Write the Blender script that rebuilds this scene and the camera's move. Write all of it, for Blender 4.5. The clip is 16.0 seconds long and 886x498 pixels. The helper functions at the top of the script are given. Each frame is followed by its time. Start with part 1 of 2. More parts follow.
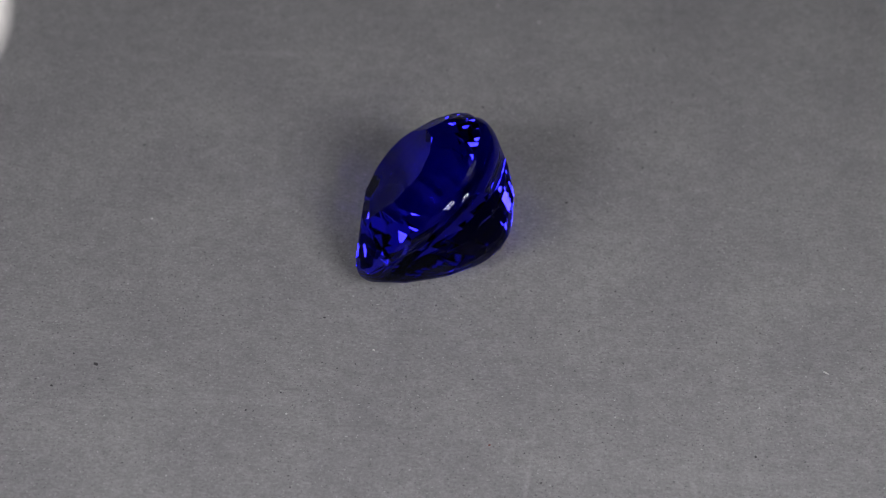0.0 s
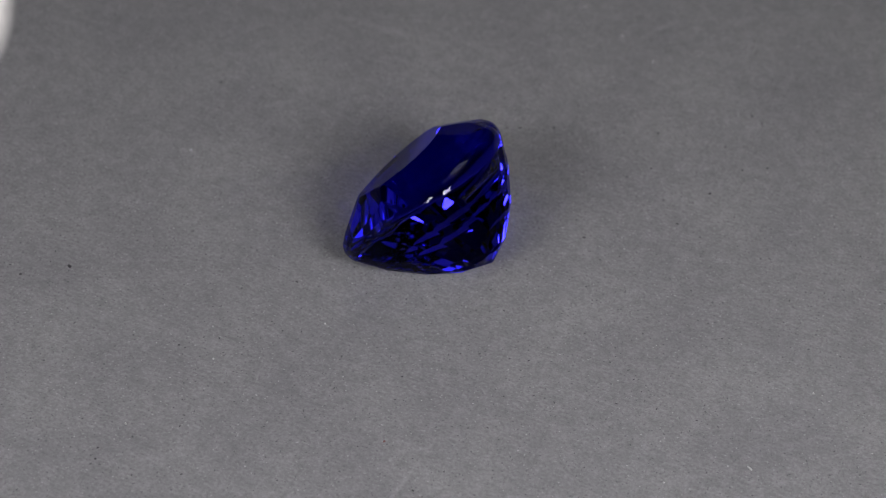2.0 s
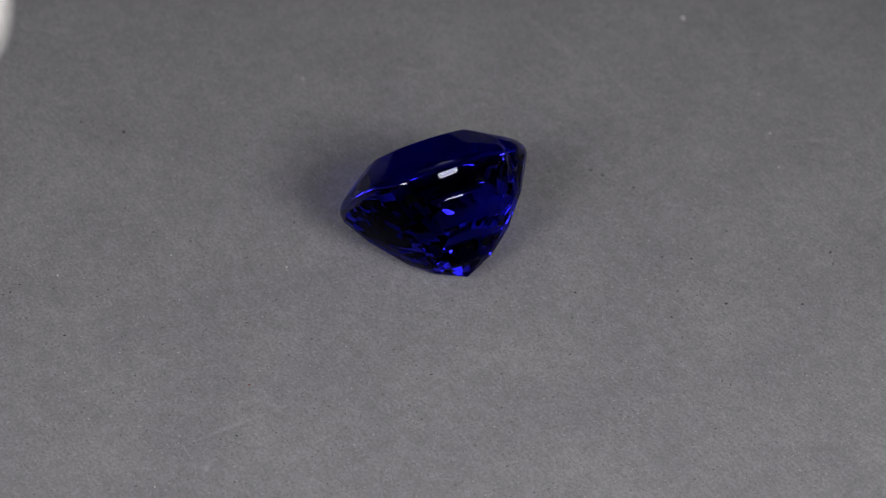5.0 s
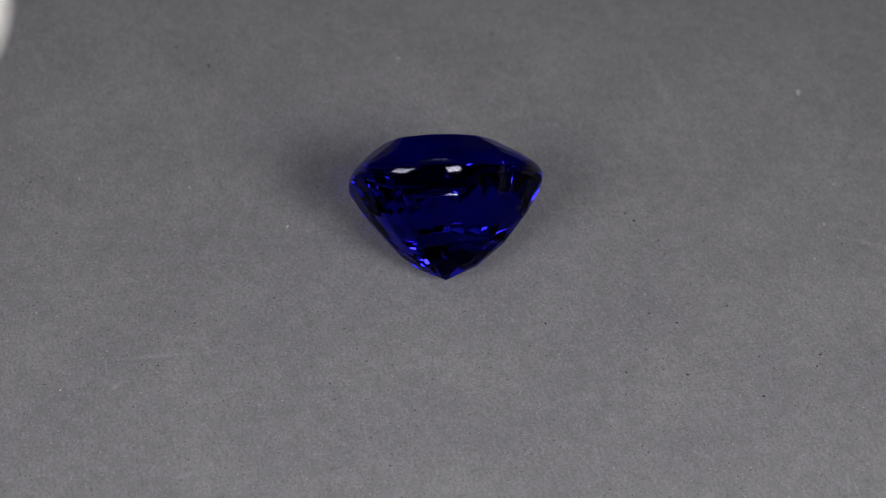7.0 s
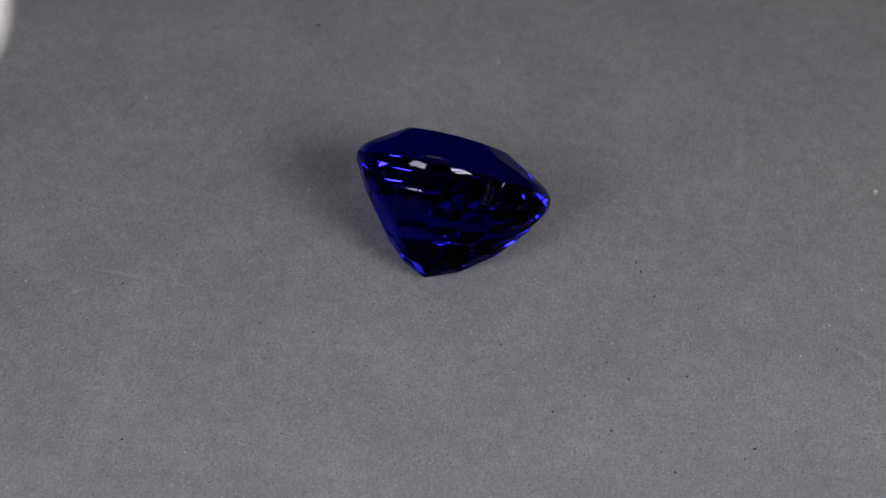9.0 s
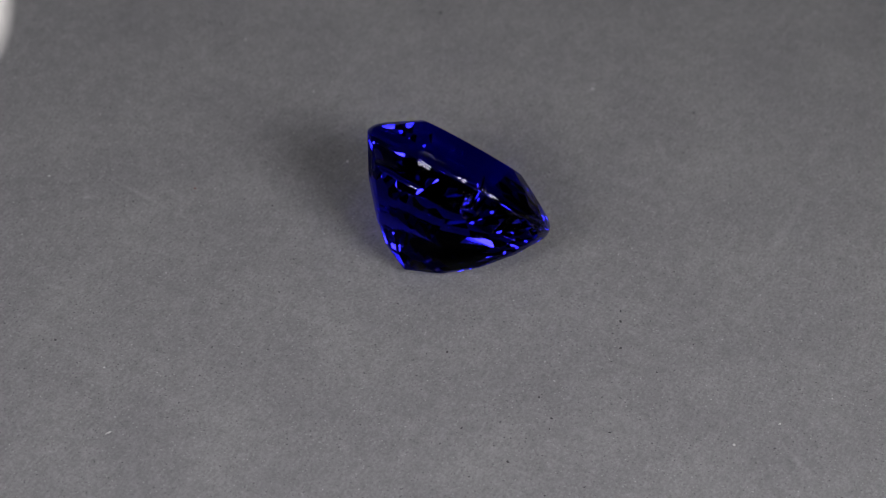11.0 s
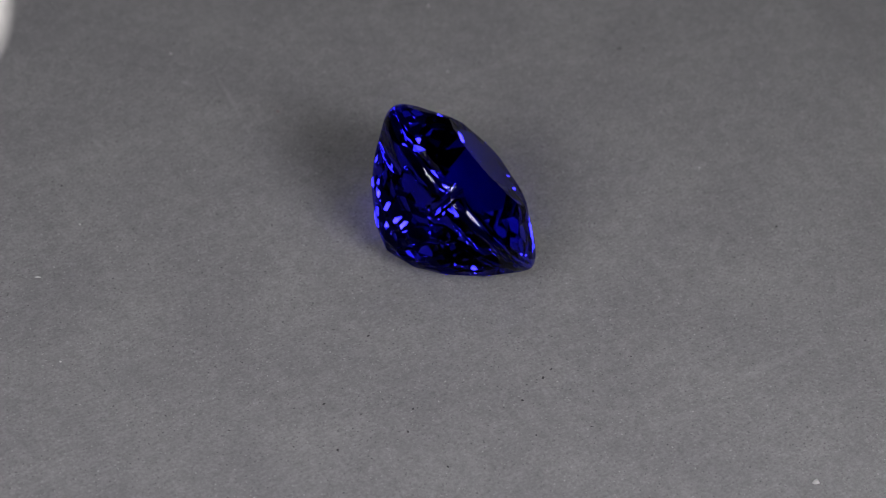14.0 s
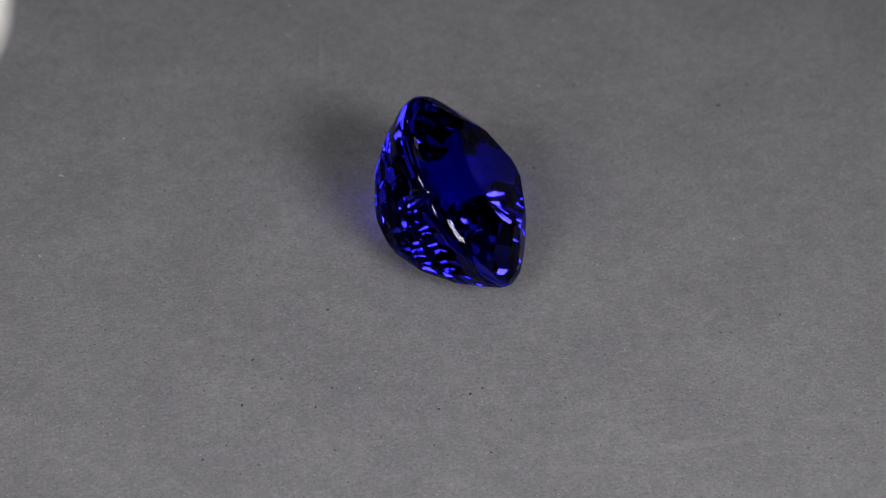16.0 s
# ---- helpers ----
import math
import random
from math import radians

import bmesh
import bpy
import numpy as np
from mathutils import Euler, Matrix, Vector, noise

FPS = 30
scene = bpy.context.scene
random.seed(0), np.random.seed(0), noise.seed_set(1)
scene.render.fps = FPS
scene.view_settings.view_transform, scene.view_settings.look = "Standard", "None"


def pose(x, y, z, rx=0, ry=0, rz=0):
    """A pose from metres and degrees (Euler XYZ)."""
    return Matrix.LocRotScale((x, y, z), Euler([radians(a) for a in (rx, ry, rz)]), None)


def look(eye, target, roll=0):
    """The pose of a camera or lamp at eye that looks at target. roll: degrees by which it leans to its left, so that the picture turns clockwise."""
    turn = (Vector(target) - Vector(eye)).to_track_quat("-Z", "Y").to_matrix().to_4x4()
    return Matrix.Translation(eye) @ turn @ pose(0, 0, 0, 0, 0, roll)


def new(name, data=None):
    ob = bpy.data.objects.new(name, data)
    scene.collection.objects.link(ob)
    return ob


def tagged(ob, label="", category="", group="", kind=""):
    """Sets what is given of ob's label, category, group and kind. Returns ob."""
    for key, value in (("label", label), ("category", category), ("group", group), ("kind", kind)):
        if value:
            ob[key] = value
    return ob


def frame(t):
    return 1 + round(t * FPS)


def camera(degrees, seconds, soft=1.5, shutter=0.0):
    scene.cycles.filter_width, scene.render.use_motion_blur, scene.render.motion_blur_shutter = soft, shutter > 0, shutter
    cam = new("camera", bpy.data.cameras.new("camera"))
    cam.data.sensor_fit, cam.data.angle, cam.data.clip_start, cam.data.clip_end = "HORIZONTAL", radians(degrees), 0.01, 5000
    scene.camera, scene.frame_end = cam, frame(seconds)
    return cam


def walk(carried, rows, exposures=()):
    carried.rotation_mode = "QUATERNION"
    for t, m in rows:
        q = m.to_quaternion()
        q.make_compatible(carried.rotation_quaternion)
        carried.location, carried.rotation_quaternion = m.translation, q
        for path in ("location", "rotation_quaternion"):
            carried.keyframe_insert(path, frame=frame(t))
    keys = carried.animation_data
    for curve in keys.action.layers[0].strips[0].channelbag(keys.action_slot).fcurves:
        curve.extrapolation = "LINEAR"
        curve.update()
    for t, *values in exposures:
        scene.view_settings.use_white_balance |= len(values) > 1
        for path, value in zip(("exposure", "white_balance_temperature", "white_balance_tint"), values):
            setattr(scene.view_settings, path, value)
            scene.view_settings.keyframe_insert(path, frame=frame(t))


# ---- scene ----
cam = camera(19.765, 16.0, soft=0.7)
D = 0.18                      # distance from the lens to the middle of the paper
TILT = radians(44.338)
EYE = Vector((0, -D * math.cos(TILT), D * math.sin(TILT)))
cam.data.dof.use_dof = True
cam.data.dof.focus_distance = 0.1715
cam.data.dof.aperture_fstop = 50.0
walk(cam, [(0.0, look(EYE, (0, 0, 0), 2.32)), (16.0, look(EYE, (0, 0, 0), 2.32))], 
     [(0.0, 0.06), (3.5, 0.03), (7.0, -0.03), (9.0, -0.05), (16.0, -0.03)])

AXIS = Vector((-0.00003, 0.00018, 0))     # where the turntable's axle meets the paper


def turned(t):
    """Degrees by which the turntable has turned at t."""
    return -10.636 * t + 0.56 * (t / 16) ** 2


# ---- light ----
LAMP_LEFT, LAMP_RIGHT, LAMP_BACK, LAMP_TOP = 12.8, 19.1, 1.5, 0.25
LAMP_WHITE = (0.948, 0.93, 0.995)
world = bpy.data.worlds.new("room_air")
scene.world = world
world.use_nodes = True
world.node_tree.nodes["Background"].inputs[0].default_value = (0.5, 0.52, 0.56, 1)
world.node_tree.nodes["Background"].inputs[1].default_value = 0.02


# ---- materials ----
class Mat:
    """A node material and short ways to wire it."""

    def __init__(self, name, **values):
        self.m = bpy.data.materials.new(name)
        self.m.use_nodes = True
        self.t = self.m.node_tree
        self.b = self.t.nodes["Principled BSDF"]
        for key, value in values.items():
            self.set(key.replace("_", " "), value)

    def set(self, key, value):
        s = self.b.inputs[key]
        if isinstance(value, bpy.types.NodeSocket):
            self.t.links.new(value, s)
        else:
            s.default_value = (*value, 1) if isinstance(value, tuple) else value

    def node(self, kind, ins=(), **attrs):
        n = self.t.nodes.new(kind)
        for k, v in attrs.items():
            setattr(n, k, v)
        for k, v in dict(ins).items():
            if isinstance(v, bpy.types.NodeSocket):
                self.t.links.new(v, n.inputs[k])
            else:
                n.inputs[k].default_value = v
        return n

    def coords(self, scale=(1, 1, 1), turn=(0, 0, 0)):
        c = self.node("ShaderNodeTexCoord").outputs["Object"]
        return self.node("ShaderNodeMapping", {"Vector": c, "Scale": scale, "Rotation": turn}).outputs[0]

    def noise(self, vec, scale, detail=4.0, rough=0.6):
        return self.node("ShaderNodeTexNoise", {"Vector": vec, "Scale": scale, "Detail": detail, "Roughness": rough}).outputs[0]

    def ramp(self, fac, stops):
        n = self.node("ShaderNodeValToRGB", {"Fac": fac})
        els = n.color_ramp.elements
        while len(els) < len(stops):
            els.new(0.5)
        for e, (p, c) in zip(els, stops):
            e.position, e.color = p, ((*c, 1) if isinstance(c, tuple) else (c, c, c, 1))
        return n.outputs[0]

    def mix(self, fac, a, b, blend="MIX"):
        n = self.node("ShaderNodeMix", data_type="RGBA", blend_type=blend)
        for i, v in ((0, fac), (6, a), (7, b)):
            if isinstance(v, bpy.types.NodeSocket):
                self.t.links.new(v, n.inputs[i])
            else:
                n.inputs[i].default_value = (*v, 1) if isinstance(v, tuple) else v
        return n.outputs[2]

    def bump(self, height, strength, distance):
        self.set("Normal", self.node("ShaderNodeBump", {"Height": height, "Strength": strength, "Distance": distance}).outputs[0])


# Scuffs on the card: place in millimetres from the axle, half length, half width, turn in degrees, strength.
SCUFFS = ((6.2, -20.6, 4.6, 0.22, 84, 0.42), (-13.0, 20.5, 7.6, 0.50, 2, 0.25), (8.2, -24.5, 1.0, 0.30, 126, 0.40), (16.9, -21.5, 1.6, 0.25, 101, 0.35),
          (-26.3, -25.1, 3.2, 0.45, 6, 0.28), (6.2, 30.0, 3.2, 0.40, 61, 0.25), (-17.1, 9.2, 2.5, 0.35, 40, 0.25))


def paper_material():
    """Grey pulp card: fine grain, dark and pale fibres, broad cloudiness, faint scuffs."""
    m = Mat("grey_card", Roughness=0.85, Specular_IOR_Level=0.25)
    v = m.coords()
    cloud = m.ramp(m.noise(v, 130, 5, 0.6), [(0.3, (0.202, 0.198, 0.200)), (0.7, (0.246, 0.241, 0.240))])
    mottle = m.ramp(m.noise(v, 900, 5, 0.7), [(0.3, 0.44), (0.7, 0.56)])
    grain = m.ramp(m.noise(v, 4200, 4, 0.75), [(0.3, 0.39), (0.7, 0.61)])
    c = m.mix(1.0, cloud, mottle, "OVERLAY")
    c = m.mix(1.0, c, grain, "OVERLAY")
    # felted fibres, crossing at three angles
    for turn in (0.3, 1.4, 2.4):
        fibre = m.ramp(m.noise(m.coords((1700, 4600, 1), (0, 0, turn)), 1.0, 3, 0.6), [(0.3, 0.475), (0.7, 0.525)])
        c = m.mix(1.0, c, fibre, "OVERLAY")
    # sparse crumbs of the pulp, dark and pale, in two sizes
    for scale, turn, share, size, shade in ((3300.0, 0.0, 0.66, 0.17, (0.135, 0.131, 0.134)), (1500.0, 1.1, 0.70, 0.09, (0.09, 0.087, 0.09)),
                                            (3100.0, 0.7, 0.70, 0.16, (0.33, 0.325, 0.32)), (1600.0, 2.0, 0.74, 0.08, (0.44, 0.43, 0.42))):
        drift = m.node("ShaderNodeTexNoise", {"Vector": v, "Scale": 1900.0}).outputs["Color"]
        bent = m.node("ShaderNodeVectorMath", {0: drift, 1: (0.0004, 0.0004, 0.0), 2: m.coords((1, 1, 1), (0, 0, turn))}, operation="MULTIPLY_ADD").outputs[0]
        cell = m.node("ShaderNodeTexVoronoi", {"Vector": bent, "Scale": scale}, voronoi_dimensions="2D")
        pick = m.ramp(cell.outputs["Color"], [(share, 0.0), (share + 0.15, 1.0)])
        spot = m.ramp(cell.outputs["Distance"], [(size * 0.5, 1.0), (size * 1.3, 0.0)])
        c = m.mix(m.mix(1.0, pick, spot, "MULTIPLY"), c, shade)
    # scuffs: faint pale strokes, some strewn, some long single ones
    scuff = m.ramp(m.noise(m.coords((26, 330, 1), (0, 0, 0.9)), 1.0, 3, 0.5), [(0.64, 0.0), (0.74, 0.10)])
    c = m.mix(scuff, c, (0.38, 0.375, 0.37))
    broken = m.ramp(m.noise(v, 1500, 4, 0.7), [(0.35, 0.15), (0.65, 1.0)])
    for x, y, half, wide, turn, strength in SCUFFS:
        at = m.node("ShaderNodeMapping", {"Vector": m.coords(), "Location": (x / 1000, y / 1000, 0), "Rotation": (0, 0, radians(turn)), "Scale": (half / 1000, wide / 1000, 1)}, vector_type="TEXTURE").outputs[0]
        stroke = m.ramp(m.node("ShaderNodeTexGradient", {"Vector": at}, gradient_type="SPHERICAL").outputs["Fac"], [(0.05, 0.0), (0.8, strength)])
        c = m.mix(m.mix(1.0, stroke, broken, "MULTIPLY"), c, (0.40, 0.395, 0.39))
    m.set("Base Color", c)
    m.bump(m.mix(0.5, grain, mottle), 0.26, 0.00008)
    return m.m


def plain(name, colour, rough=0.5, grain=60.0, spread=0.12, metal=0.0):
    """A painted or moulded surface with slight unevenness."""
    m = Mat(name, Roughness=rough, Metallic=metal)
    n = m.noise(m.coords(), grain, 5)
    lo, hi = (tuple(min(1.0, x * k) for x in colour) for k in (1 - spread, 1 + spread))
    m.set("Base Color", m.ramp(n, [(0.3, lo), (0.7, hi)]))
    m.bump(m.noise(m.coords(), grain * 8, 3), 0.1, 0.0004)
    return m.m


def sapphire_material(name, rough, dull):
    """Deep blue corundum: coloured refraction and mirror gloss, shared by Fresnel's law, with faint colour zones in the crystal."""
    m = Mat(name)
    zone = m.noise(m.coords((130, 150, 1500), (0.25, 0.1, 0)), 1.0, 3)
    blue = m.ramp(zone, [(0.32, (0.118, 0.108, 0.80)), (0.68, (0.195, 0.168, 0.95))])
    worn = m.ramp(m.noise(m.coords((400, 400, 2600)), 1.0, 4), [(0.35, rough * 0.4), (0.7, rough)])
    body = m.node("ShaderNodeBsdfRefraction", {"Color": blue, "Roughness": worn, "IOR": 1.77}).outputs[0]
    mirror = m.node("ShaderNodeBsdfGlossy", {"Color": (0.71, 0.72, 0.975, 1), "Roughness": worn}).outputs[0]
    shine = m.node("ShaderNodeFresnel", {"IOR": 1.77}).outputs[0]
    shine = m.node("ShaderNodeMath", {0: shine, 1: dull}, operation="POWER").outputs[0]
    mixed = m.node("ShaderNodeMixShader", {0: shine, 1: body, 2: mirror}).outputs[0]
    m.t.links.new(mixed, m.t.nodes["Material Output"].inputs["Surface"])
    return m.m


def glowing(name, colour, strength):
    m = Mat(name, Base_Color=(0.25, 0.25, 0.25), Emission_Color=colour, Emission_Strength=strength)
    return m.m


PAPER = paper_material()
FACET = sapphire_material("sapphire_polished", 0.0, 1.75)
UNDER = sapphire_material("sapphire_pavilion", 0.0, 2.3)
GIRDLE = sapphire_material("sapphire_girdle", 0.03, 1.35)
GROUND = sapphire_material("sapphire_ground", 0.12, 1.6)
DARK_FLECK = plain("dark_fibre", (0.045, 0.042, 0.045), 0.8, 4000)
RED_FLECK = plain("red_fibre", (0.16, 0.07, 0.06), 0.8, 4000)
PALE_FLECK = plain("pale_fibre", (0.55, 0.54, 0.52), 0.7, 4000)
WALL_PAINT = plain("wall_paint", (0.36, 0.36, 0.38), 0.9, 3.0)
DESK = plain("desk_laminate", (0.14, 0.14, 0.145), 0.5, 12.0)
WHITE_PLASTIC = plain("white_plastic", (0.78, 0.77, 0.75), 0.4, 90.0, 0.03)
BLACK_PLASTIC = plain("black_plastic", (0.03, 0.03, 0.032), 0.5, 90.0)


# ---- building helpers ----
def part(name, bm, material, parent=None, label=""):
    """Links a bmesh as one mesh object, under its thing if one is given."""
    me = bpy.data.meshes.new(name)
    bm.normal_update()
    bm.to_mesh(me)
    bm.free()
    for m in (material if isinstance(material, (list, tuple)) else [material]):
        me.materials.append(m)
    ob = new(name, me)
    ob.parent = parent
    return tagged(ob, label)


def box(size, centre=(0, 0, 0), bevel=0.0):
    bm = bmesh.new()
    bmesh.ops.create_cube(bm, size=1, matrix=Matrix.Translation(centre) @ Matrix.Diagonal((*size, 1)))
    if bevel:
        bmesh.ops.bevel(bm, geom=bm.edges[:], offset=bevel, segments=3, affect="EDGES", profile=0.5)
    return bm


def lathe(profile, steps=64, m=Matrix()):
    """A turned body from (radius, height) pairs; ends at radius 0 close it."""
    bm = bmesh.new()
    rings = []
    for r, z in profile:
        if r < 1e-9:
            rings.append([bm.verts.new((0, 0, z))])
        else:
            rings.append([bm.verts.new((r * math.cos(i * math.tau / steps), r * math.sin(i * math.tau / steps), z)) for i in range(steps)])
    for a, b in zip(rings, rings[1:]):
        for i in range(steps):
            j = (i + 1) % steps
            face = [a[i % len(a)], a[j % len(a)], b[j % len(b)], b[i % len(b)]]
            bm.faces.new(list(dict.fromkeys(face))).smooth = True
    bmesh.ops.recalc_face_normals(bm, faces=bm.faces[:])
    bmesh.ops.transform(bm, matrix=m, verts=bm.verts[:])
    return bm


def tube(points, radius, steps=16):
    """A round tube along a smooth line of points."""
    bm = bmesh.new()
    pts = [Vector(p) for p in points]
    rings = []
    for k, p in enumerate(pts):
        way = (pts[min(k + 1, len(pts) - 1)] - pts[max(k - 1, 0)]).to_track_quat("Z", "Y")
        rings.append([bm.verts.new(p + way @ Vector((radius * math.cos(i * math.tau / steps), radius * math.sin(i * math.tau / steps), 0))) for i in range(steps)])
    for a, b in zip(rings, rings[1:]):
        for i in range(steps):
            bm.faces.new((a[i], a[(i + 1) % steps], b[(i + 1) % steps], b[i])).smooth = True
    bm.faces.new(rings[0]), bm.faces.new(rings[-1])
    bmesh.ops.recalc_face_normals(bm, faces=bm.faces[:])
    return bm


# ---- the room: plain walls that close the place ----
DESK_Z, FLOOR_Z, CEIL_Z = -0.034, -0.78, 1.7


def room():
    for name, size, centre in (("floor", (3.4, 3.4, 0.1), (0, 0, FLOOR_Z - 0.05)), ("ceiling", (3.4, 3.4, 0.1), (0, 0, CEIL_Z + 0.05)),
                               ("wall_north", (3.2, 0.1, CEIL_Z - FLOOR_Z), (0, 1.55, (CEIL_Z + FLOOR_Z) / 2)),
                               ("wall_south", (3.2, 0.1, CEIL_Z - FLOOR_Z), (0, -1.55, (CEIL_Z + FLOOR_Z) / 2)),
                               ("wall_east", (0.1, 3.0, CEIL_Z - FLOOR_Z), (1.55, 0, (CEIL_Z + FLOOR_Z) / 2)),
                               ("wall_west", (0.1, 3.0, CEIL_Z - FLOOR_Z), (-1.55, 0, (CEIL_Z + FLOOR_Z) / 2))):
        tagged(part(name, box(size, centre), WALL_PAINT), "plain dim grey painted surface closing the room", name.split("_")[0], kind="structure")


def desk():
    ob = tagged(new("desk"), "grey laminate desk under the turntable", "desk")
    ob.location = (0, 0, DESK_Z)
    part("desktop", box((1.3, 0.8, 0.03), (0, 0, -0.015), 0.003), DESK, ob)
    for x in (-0.6, 0.6):
        for y in (-0.35, 0.35):
            part("leg", box((0.05, 0.05, DESK_Z - FLOOR_Z - 0.03), (x, y, -0.03 - (DESK_Z - FLOOR_Z - 0.03) / 2)), BLACK_PLASTIC, ob)


def turntable():
    """The turning platter, its axle at the origin."""
    ob = tagged(new("turntable"), "white plastic turntable platter turning slowly on the desk", "turntable")
    part("platter", lathe([(0, -0.014), (0.085, -0.014), (0.088, -0.011), (0.088, -0.004), (0.086, -0.0012), (0, -0.0012)], 96), WHITE_PLASTIC, ob)
    part("foot", lathe([(0, -0.034), (0.055, -0.034), (0.055, -0.0145), (0, -0.0145)], 64), WHITE_PLASTIC, ob)
    return ob


def fleck(seed, length, width, height):
    """A tiny irregular crumb or fibre lying on the card."""
    rng = random.Random(seed)
    bm = bmesh.new()
    n = 7
    low, top = [], []
    for i in range(n):
        a = i * math.tau / n
        k = rng.uniform(0.7, 1.2)
        low.append(bm.verts.new((k * length / 2 * math.cos(a), k * width / 2 * math.sin(a), -0.00001)))
        top.append(bm.verts.new((0.6 * k * length / 2 * math.cos(a), 0.6 * k * width / 2 * math.sin(a), height * rng.uniform(0.6, 1))))
    for i in range(n):
        j = (i + 1) % n
        bm.faces.new((low[i], low[j], top[j], top[i]))
    bm.faces.new(top), bm.faces.new(low[::-1])
    return bm


# Flecks in the card, in millimetres from the axle.
DARK = ((-23.0, -12.6), (-25.7, -14.7), (-14.9, -7.6), (-13.2, -26.6), (-9.2, -22.7), (-7.2, -26.4), (-10.4, -14.5), (-6.0, 15.3), (-0.2, 19.4),
        (-0.6, 13.7), (0.3, 14.1), (2.6, 15.2), (2.4, -12.6), (3.6, -18.4), (-0.7, -28.6), (-0.8, -26.3), (5.9, -19.0), (7.0, -21.5), (8.2, -19.2),
        (16.7, -6.4), (8.8, 5.1), (9.9, 17.9), (11.6, 14.3), (16.7, 22.1), (15.5, 13.2), (16.9, 16.6), (17.9, 11.6), (14.4, 9.2),
        (-4.7, -6.0), (-7.9, -7.4), (9.6, -7.7), (-23.9, 11.1), (-22.2, 9.5), (15.7, 22.7), (-24.6, -11.7), (18.5, 17.6), (27.4, 11.5), (9.4, 12.4),
        (21.1, -18.5), (3.4, 18.3), (2.2, -19.5), (-12.9, -27.5), (10.7, 14.0), (-12.6, -16.2), (19.0, -8.3))
PALE = ((-10.5, 30.5), (-12.5, -24.0), (-9.9, -16.4), (-0.3, 29.6), (3.6, 27.4), (7.8, -28.2), (6.8, 25.5), (-4.4, -10.3), (21.6, -14.2),
        (26.3, -10.7), (28.2, -2.6), (-20.8, 1.7))


def paper_sheet():
    """The grey card on the platter, with the flecks that are in its pulp."""
    ob = part("paper_sheet", lathe([(0, -0.0012), (0.082, -0.0012), (0.0821, -0.0008), (0.082, 0.0), (0.04, 0.0), (0, 0.0)], 128), PAPER)
    tagged(ob, "round grey pulp card with fine flecks on the turntable", "paper")
    rng = random.Random(5)
    for k, (x, y) in enumerate(DARK):
        big = 1.7 if k == 0 or (x, y) == (15.7, 22.7) else 1.0
        size = rng.uniform(0.13, 0.24) * big
        f = part("fleck", fleck(k, size * 0.0012, size * rng.uniform(0.0006, 0.0009), size * 0.00022), RED_FLECK if (x, y) == (3.6, -18.4) else DARK_FLECK, ob, "dark fleck")
        f.matrix_basis = pose(x / 1000, y / 1000, 0, 0, 0, rng.uniform(0, 180))
    for k, (x, y) in enumerate(PALE):
        size = 0.45 if k == 0 else rng.uniform(0.13, 0.2)
        long = 3.6 if k == 9 else 1.2
        f = part("fleck", fleck(100 + k, size * 0.001 * long, size * 0.0009, size * 0.0006), PALE_FLECK, ob, "pale fleck")
        f.matrix_basis = pose(x / 1000, y / 1000, 0, 0, 0, 150 if k == 9 else rng.uniform(0, 180))
    return ob


# ---- the stone ----
U = 4.0e-5                     # one unit of the stone's drawing
HALF_W, TO_TIP, TO_CLEFT, POWER, TAPER = 191.0, 161.9, 165.1, 2.115, -0.599
CROWN, DEPTH = 60.0, 182.0
CULET = (5.9, -6.8)
AROUND = 120                    # corners of the ground outline
NOTCH_WIDE = 0.055
# (radius, height, depth of the cleft) of the smoothly ground belt, from above the table to below the culet
BELT = ((0.885, 75.0, 0.0), (0.885, 27.0, 0.012), (0.928, 19.0, 0.028), (0.962, 12.0, 0.040), (0.984, 6.0, 0.047), (0.997, 0.5, 0.052), (1.0, -5.0, 0.054), (0.997, -11.0, 0.055),
        (0.987, -19.0, 0.055), (0.969, -28.0, 0.054), (0.942, -37.0, 0.050), (0.910, -46.0, 0.044), (0.895, -54.0, 0.036), (0.895, -200.0, 0.03))
# (radius, height) of the cut profile: the crown from the table's edge to the belt, the pavilion from the belt to the culet, with sides and half-steps of each tier
CROWN_CUT = ((0.543, 60.0), (0.887, 22.9), (0.966, 12.0))
CROWN_SIDES = ((14, 0.5), (28, 0.25))
PAVILION_CUT = ((0.919, -43.8), (0.799, -69.2), (0.696, -100.0), (0.487, -131.3), (0.299, -158.1), (0.0, -182.0))
PAVILION_SIDES = ((28, 0.0), (28, 0.5), (24, 0.0), (18, 0.5), (12, 0.0))
SNUG = 0.9985
HAND = 0.009                   # how far a facet's tilt strays, in radians
# how the hand-cut stone departs from its drawing: (cosine, sine) shares once, twice and thrice round, of the pavilion's belly and of the outline
BELLY = ((-0.025, -0.028), (-0.015, -0.006), (0.018, -0.030))
UNEVEN = ((0.043, 0.130), (-0.050, -0.002), (-0.009, 0.089))


def swell(shares, a):
    return sum(c * math.cos((k + 1) * a) + s * math.sin((k + 1) * a) for k, (c, s) in enumerate(shares))


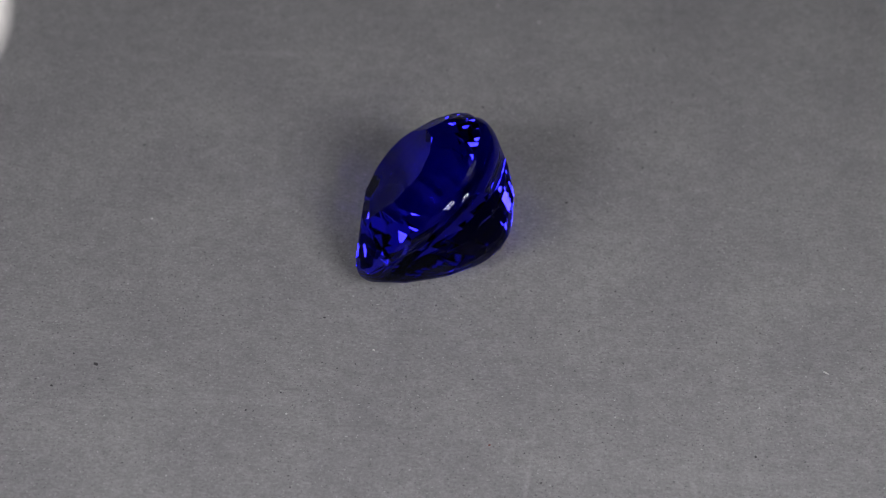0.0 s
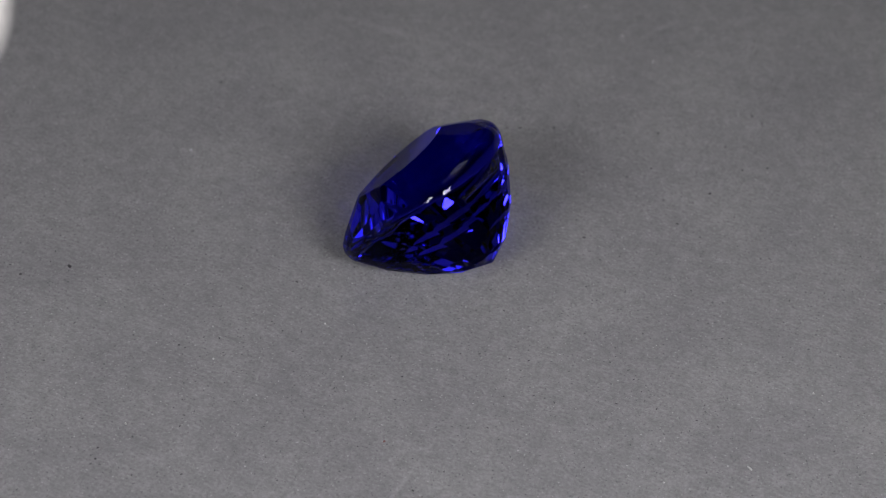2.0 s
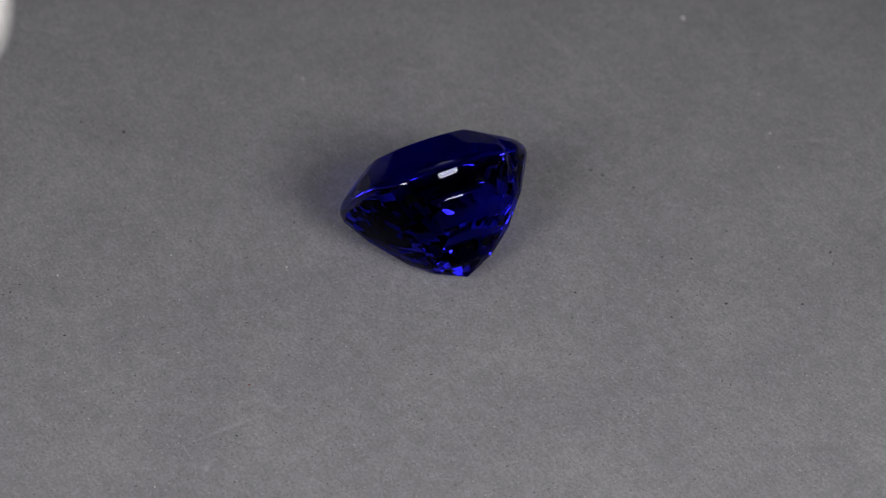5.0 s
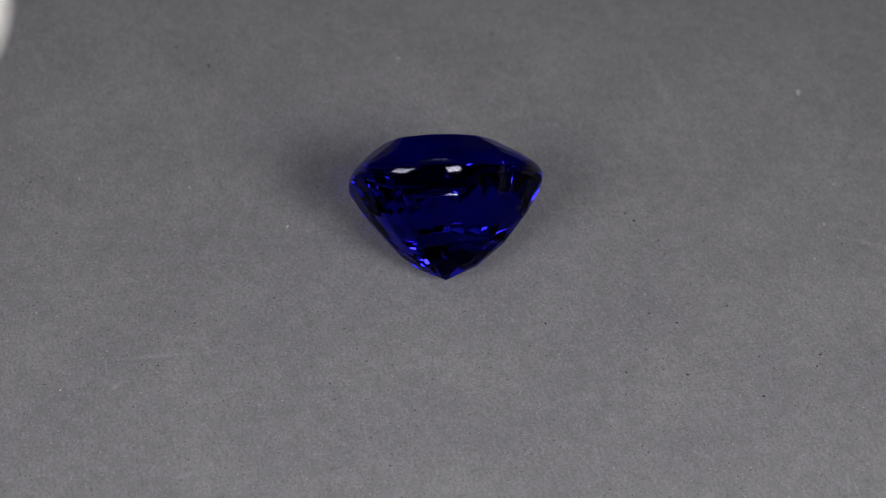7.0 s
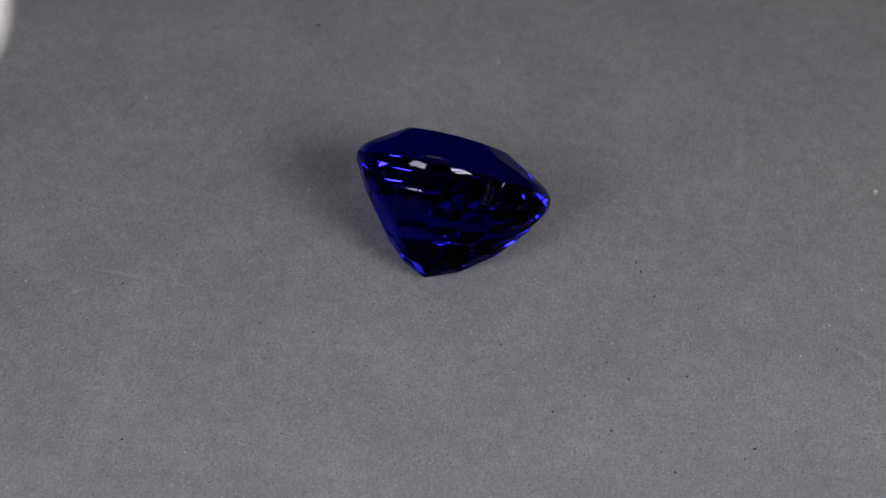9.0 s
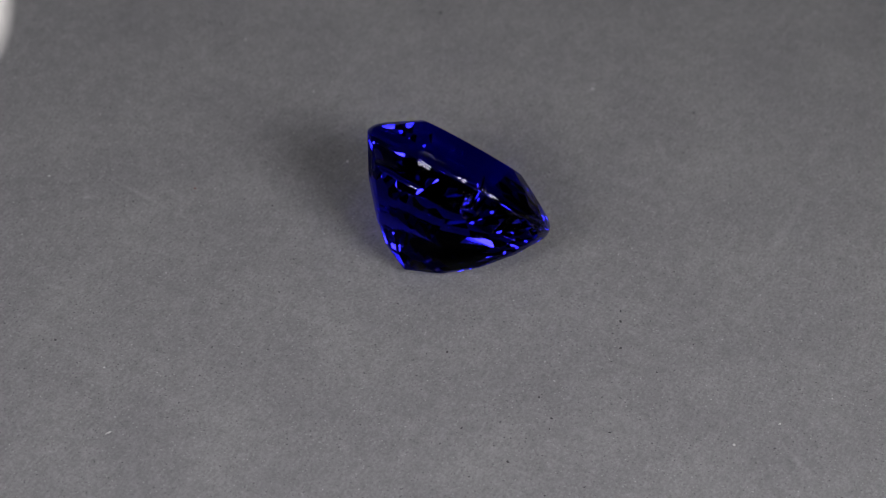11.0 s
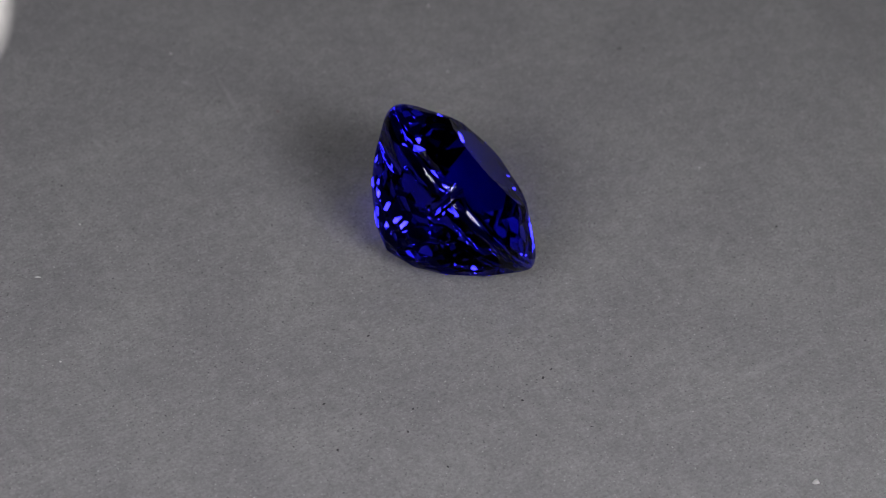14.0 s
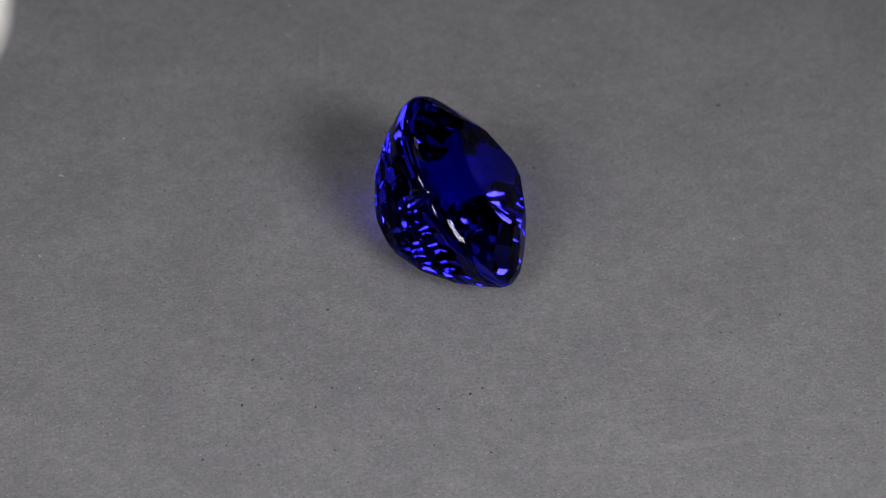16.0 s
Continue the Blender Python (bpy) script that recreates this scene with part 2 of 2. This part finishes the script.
def heart(phi, notch):
    """A point of the heart-shaped outline: the tip at +y, the cleft at -y."""
    c, s = math.cos(phi), math.sin(phi)
    b = TO_TIP if s > 0 else TO_CLEFT
    r = ((abs(c) / HALF_W) ** POWER + (abs(s) / b) ** POWER) ** (-1 / POWER)
    off = (phi + math.pi / 2 + math.pi) % math.tau - math.pi
    r *= 1 - notch * math.exp(-((off / NOTCH_WIDE) ** 2))
    r *= 1 + swell(UNEVEN, phi)
    x, y = r * c, r * s
    x *= 1 + TAPER * y / b
    a = radians(6.5)
    return x * math.cos(a) - y * math.sin(a), x * math.sin(a) + y * math.cos(a)


def hull(points):
    """The convex hull of points in a plane, anticlockwise."""
    def half(run):
        out = []
        for p in run:
            while len(out) > 1 and (out[-1][0] - out[-2][0]) * (p[1] - out[-2][1]) <= (out[-1][1] - out[-2][1]) * (p[0] - out[-2][0]):
                out.pop()
            out.append(p)
        return out[:-1]

    run = sorted(points)
    return half(run) + half(run[::-1])


def facings(sides, shift):
    """Directions, in radians, of a tier's facets."""
    start = -math.pi / 2 + radians(6.5)
    return [start + (i + shift) * math.tau / sides for i in range(sides)]


def sapphire():
    """A heart-cut stone, cut from a ground heart-shaped blank plane by plane: table, crown, rounded girdle, stepped pavilion."""
    ob = tagged(new("sapphire"), "loose heart-cut deep blue sapphire lying on its side on grey card", "gemstone")
    outline = [heart(-math.pi / 2 + i * math.tau / AROUND, 0.0) for i in range(AROUND)]
    corners = hull(outline)
    bm = bmesh.new()
    rng = random.Random(11)

    def ground(x, y, full):
        """Takes a point of the notched outline out to the hull, but for the notch's own depth."""
        reach = min((x1 * y2 - x2 * y1) / (full[0] * (y2 - y1) - full[1] * (x2 - x1)) for (x1, y1), (x2, y2) in zip(corners, corners[1:] + corners[:1])
                    if full[0] * (y2 - y1) - full[1] * (x2 - x1) > 1e-6)
        return x * reach, y * reach

    rings = []
    for k, z, notch in BELT:
        notched = [heart(-math.pi / 2 + i * math.tau / AROUND, notch) for i in range(AROUND)]
        blank = [ground(*p, full) for p, full in zip(notched, outline)]
        rings.append([bm.verts.new((x * k, y * k, z)) for x, y in blank])
    for a, b in zip(rings, rings[1:]):
        for i in range(AROUND):
            f = bm.faces.new((a[i], b[i], b[(i + 1) % AROUND], a[(i + 1) % AROUND]))
            f.material_index = 5 if i in (0, AROUND - 1) else 2
    for ends in (rings[0], rings[-1][::-1]):
        bm.faces.new(ends).material_index = 2
    bm.normal_update()

    def cut(at, normal, tag):
        """Grinds off what lies beyond a plane and leaves a flat facet."""
        bmesh.ops.bisect_plane(bm, geom=bm.verts[:] + bm.edges[:] + bm.faces[:], dist=1e-4, plane_co=at, plane_no=normal, clear_outer=True)
        open_edges = {e for e in bm.edges if e.is_boundary}
        while open_edges:
            e = open_edges.pop()
            walked = [e.verts[0], e.verts[1]]
            while len(walked) > 1:
                step = next((x for x in walked[-1].link_edges if x in open_edges), None)
                if step is None:
                    break
                open_edges.discard(step)
                v = step.other_vert(walked[-1])
                if v not in walked:
                    walked.append(v)
                    continue
                k = walked.index(v)
                loop, walked = walked[k:], walked[:k + 1]
                if len(loop) > 2 and bm.faces.get(loop) is None:
                    f = bm.faces.new(loop)
                    f.material_index = tag
                    f.normal_update()
                    if f.normal.dot(normal) < 0:
                        f.normal_flip()

    def tier(top, low, sides, shift, tag):
        (r1, z1), (r2, z2) = top, low
        for a in facings(sides, shift):
            u = Vector((math.cos(a), math.sin(a), 0))
            reach = max(u.x * x + u.y * y for x, y in outline) * SNUG
            deep = [max(0, -z / DEPTH) for z in (z1, z2)]
            d1, d2 = (reach * k * (1 + 4 * d * (1 - d) * swell(BELLY, a)) + d * (u.x * CULET[0] + u.y * CULET[1]) for k, d in zip((r1, r2), deep))
            slope = Vector((0, 0, z1)) + u * d1 - Vector((0, 0, z2)) - u * d2
            side = Vector((-u.y, u.x, 0))
            normal = side.cross(slope).normalized()
            if normal.dot(u) < 0:
                normal = -normal
            normal += Vector((rng.gauss(0, 1), rng.gauss(0, 1), rng.gauss(0, 1))) * HAND
            cut(Vector((0, 0, z1)) + u * (d1 + d2) / 2 + Vector((0, 0, (z2 - z1) / 2)), normal.normalized(), tag)

    cut(Vector((0, 0, CROWN)), Vector((0, 0, 1)), 0)
    for k in range(len(CROWN_SIDES)):
        tier(CROWN_CUT[k], CROWN_CUT[k + 1], *CROWN_SIDES[k], 1)
    for k in range(len(PAVILION_SIDES)):
        tier(PAVILION_CUT[k], PAVILION_CUT[k + 1], *PAVILION_SIDES[k], 3)
    for name, tags, look_of in (("table", (0,), FACET), ("crown", (1,), FACET), ("girdle", (2,), GIRDLE), ("pavilion", (3,), UNDER), ("cleft", (5,), GROUND)):
        piece, known = bmesh.new(), {}
        for f in bm.faces:
            if f.material_index in tags:
                for v in f.verts:
                    if v not in known:
                        known[v] = piece.verts.new(v.co * U)
                corners_of = [known[v] for v in f.verts]
                if piece.faces.get(corners_of) is None:
                    piece.faces.new(corners_of).smooth = name in ("girdle", "cleft")
        if name == "cleft":
            for e in piece.edges:
                e.smooth = len(e.link_faces) == 2 and e.calc_face_angle(0) < 0.4
        part(name, piece, look_of, ob, "finely ground groove" if name == "cleft" else "")
    bm.free()
    return ob


LEAN = pose(0, 0, 0, -43.76, 29.48, 34.59)
STONE_XY = (-19.7 * U, 39.7 * U)


# ---- lamps ----
def panel_lamp(m, width, height, colour, strength, drop, label):
    """A flat lamp on a post: housing, diffuser, post and foot. m: its pose, shining along -z; drop: the post's length."""
    ob = tagged(new("panel_lamp"), label, "lamp", group="lamps round the turntable")
    ob.matrix_basis = m
    part("housing", box((width + 0.02, height + 0.02, 0.018), (0, 0, 0.011), 0.003), BLACK_PLASTIC, ob)
    part("diffuser", box((width, height, 0.003), (0, 0, 0.0005), 0.001), glowing("lamp_diffuser", colour, strength), ob, "glowing white diffuser")
    if drop:
        inv = m.inverted()
        top = m @ Vector((0, 0, 0.03))
        bm = tube([(0, 0, 0.02), (0, 0, 0.03), inv @ (top - Vector((0, 0, drop)))], 0.005)
        part("post", bm, BLACK_PLASTIC, ob)
        part("foot", lathe([(0, 0), (0.06, 0), (0.06, 0.008), (0.01, 0.014), (0, 0.014)], 48, inv @ Matrix.Translation(top - Vector((0, 0, drop)))), BLACK_PLASTIC, ob)
    return ob


def lamp_at(azimuth, height, distance):
    """A place seen from the stone: degrees to the right of the camera's side, degrees up, metres."""
    a, h = radians(azimuth), radians(height)
    return Vector((distance * math.sin(a) * math.cos(h), -distance * math.cos(a) * math.cos(h), distance * math.sin(h)))


def lamps():
    for az, el, dist, w, h, power in ((-36, 39, 0.178, 0.062, 0.054, LAMP_LEFT), (37, 39, 0.172, 0.062, 0.054, LAMP_RIGHT), (172, 72, 0.25, 0.07, 0.06, LAMP_BACK)):
        eye = lamp_at(az, el, dist)
        m = look(eye, (0, 0, 0.003))
        top = m @ Vector((0, 0, 0.03))
        panel_lamp(m, w, h, LAMP_WHITE, power, top.z - DESK_Z, "small black panel lamp with glowing white diffuser on desk stand")
    panel_lamp(pose(0.1, 0.25, CEIL_Z - 0.024), 1.2, 0.5, LAMP_WHITE, LAMP_TOP, 0, "white ceiling panel light in a slim frame")


def spot_lamp():
    """A small glowing bulb on a bent arm beside the turntable; only its rounded edge shows."""
    fore, up = -EYE.normalized(), Vector((0, math.sin(TILT), math.cos(TILT)))
    side = Vector((1, 0, 0))
    near = 0.090
    at = EYE + near * (fore + side * -0.1900 + up * 0.0905)
    ob = tagged(new("spot_lamp"), "small glowing white bulb on a thin bent white arm", "lamp")
    ob.location = at
    stand = Matrix((side, up, -fore)).transposed().to_4x4() @ pose(0, 0, 0, -90)
    half, long = 0.0139 * near, 0.0290 * near
    profile = [(half * math.cos(radians(a)), long * math.sin(radians(a))) for a in range(-90, 91, 10)]
    profile[0], profile[-1] = (0, -long), (0, long)
    part("bulb", lathe(profile, 48, stand), glowing("lamp_glass", (1.0, 0.93, 0.88), 0.60), ob, "glowing white glass")
    foot = Vector((-0.17, 0.0, DESK_Z)) - at
    a = stand.to_3x3() @ Vector((0, 0, long * 0.93))
    b = foot + Vector((0, 0, 0.12))
    line = [a.lerp(b, k / 10) + Vector((0, 0, 0.05 * math.sin(k / 10 * math.pi))) for k in range(11)]
    part("arm", tube(line + [foot + Vector((0, 0, 0.06)), foot], 0.0012), WHITE_PLASTIC, ob)
    part("foot", lathe([(0, 0), (0.035, 0), (0.035, 0.006), (0.006, 0.012), (0, 0.012)], 48, Matrix.Translation(foot)), WHITE_PLASTIC, ob)


room()
desk()
PLATTER = turntable()
SHEET = paper_sheet()
STONE = sapphire()
lamps()
spot_lamp()


def motions():
    """The turntable turns, and the card and the stone with it."""
    low = min((LEAN @ v.co).z for o in STONE.children for v in o.data.vertices)
    rest = Matrix.Translation((STONE_XY[0] - AXIS.x, STONE_XY[1] - AXIS.y, -low)) @ LEAN
    times = [k * 0.5 for k in range(33)]
    spin = [(t, pose(AXIS.x, AXIS.y, 0, 0, 0, turned(t))) for t in times]
    walk(PLATTER, spin)
    walk(SHEET, spin)
    walk(STONE, [(t, pose(AXIS.x, AXIS.y, 0, 0, 0, turned(t) - turned(7)) @ rest) for t in times])


motions()
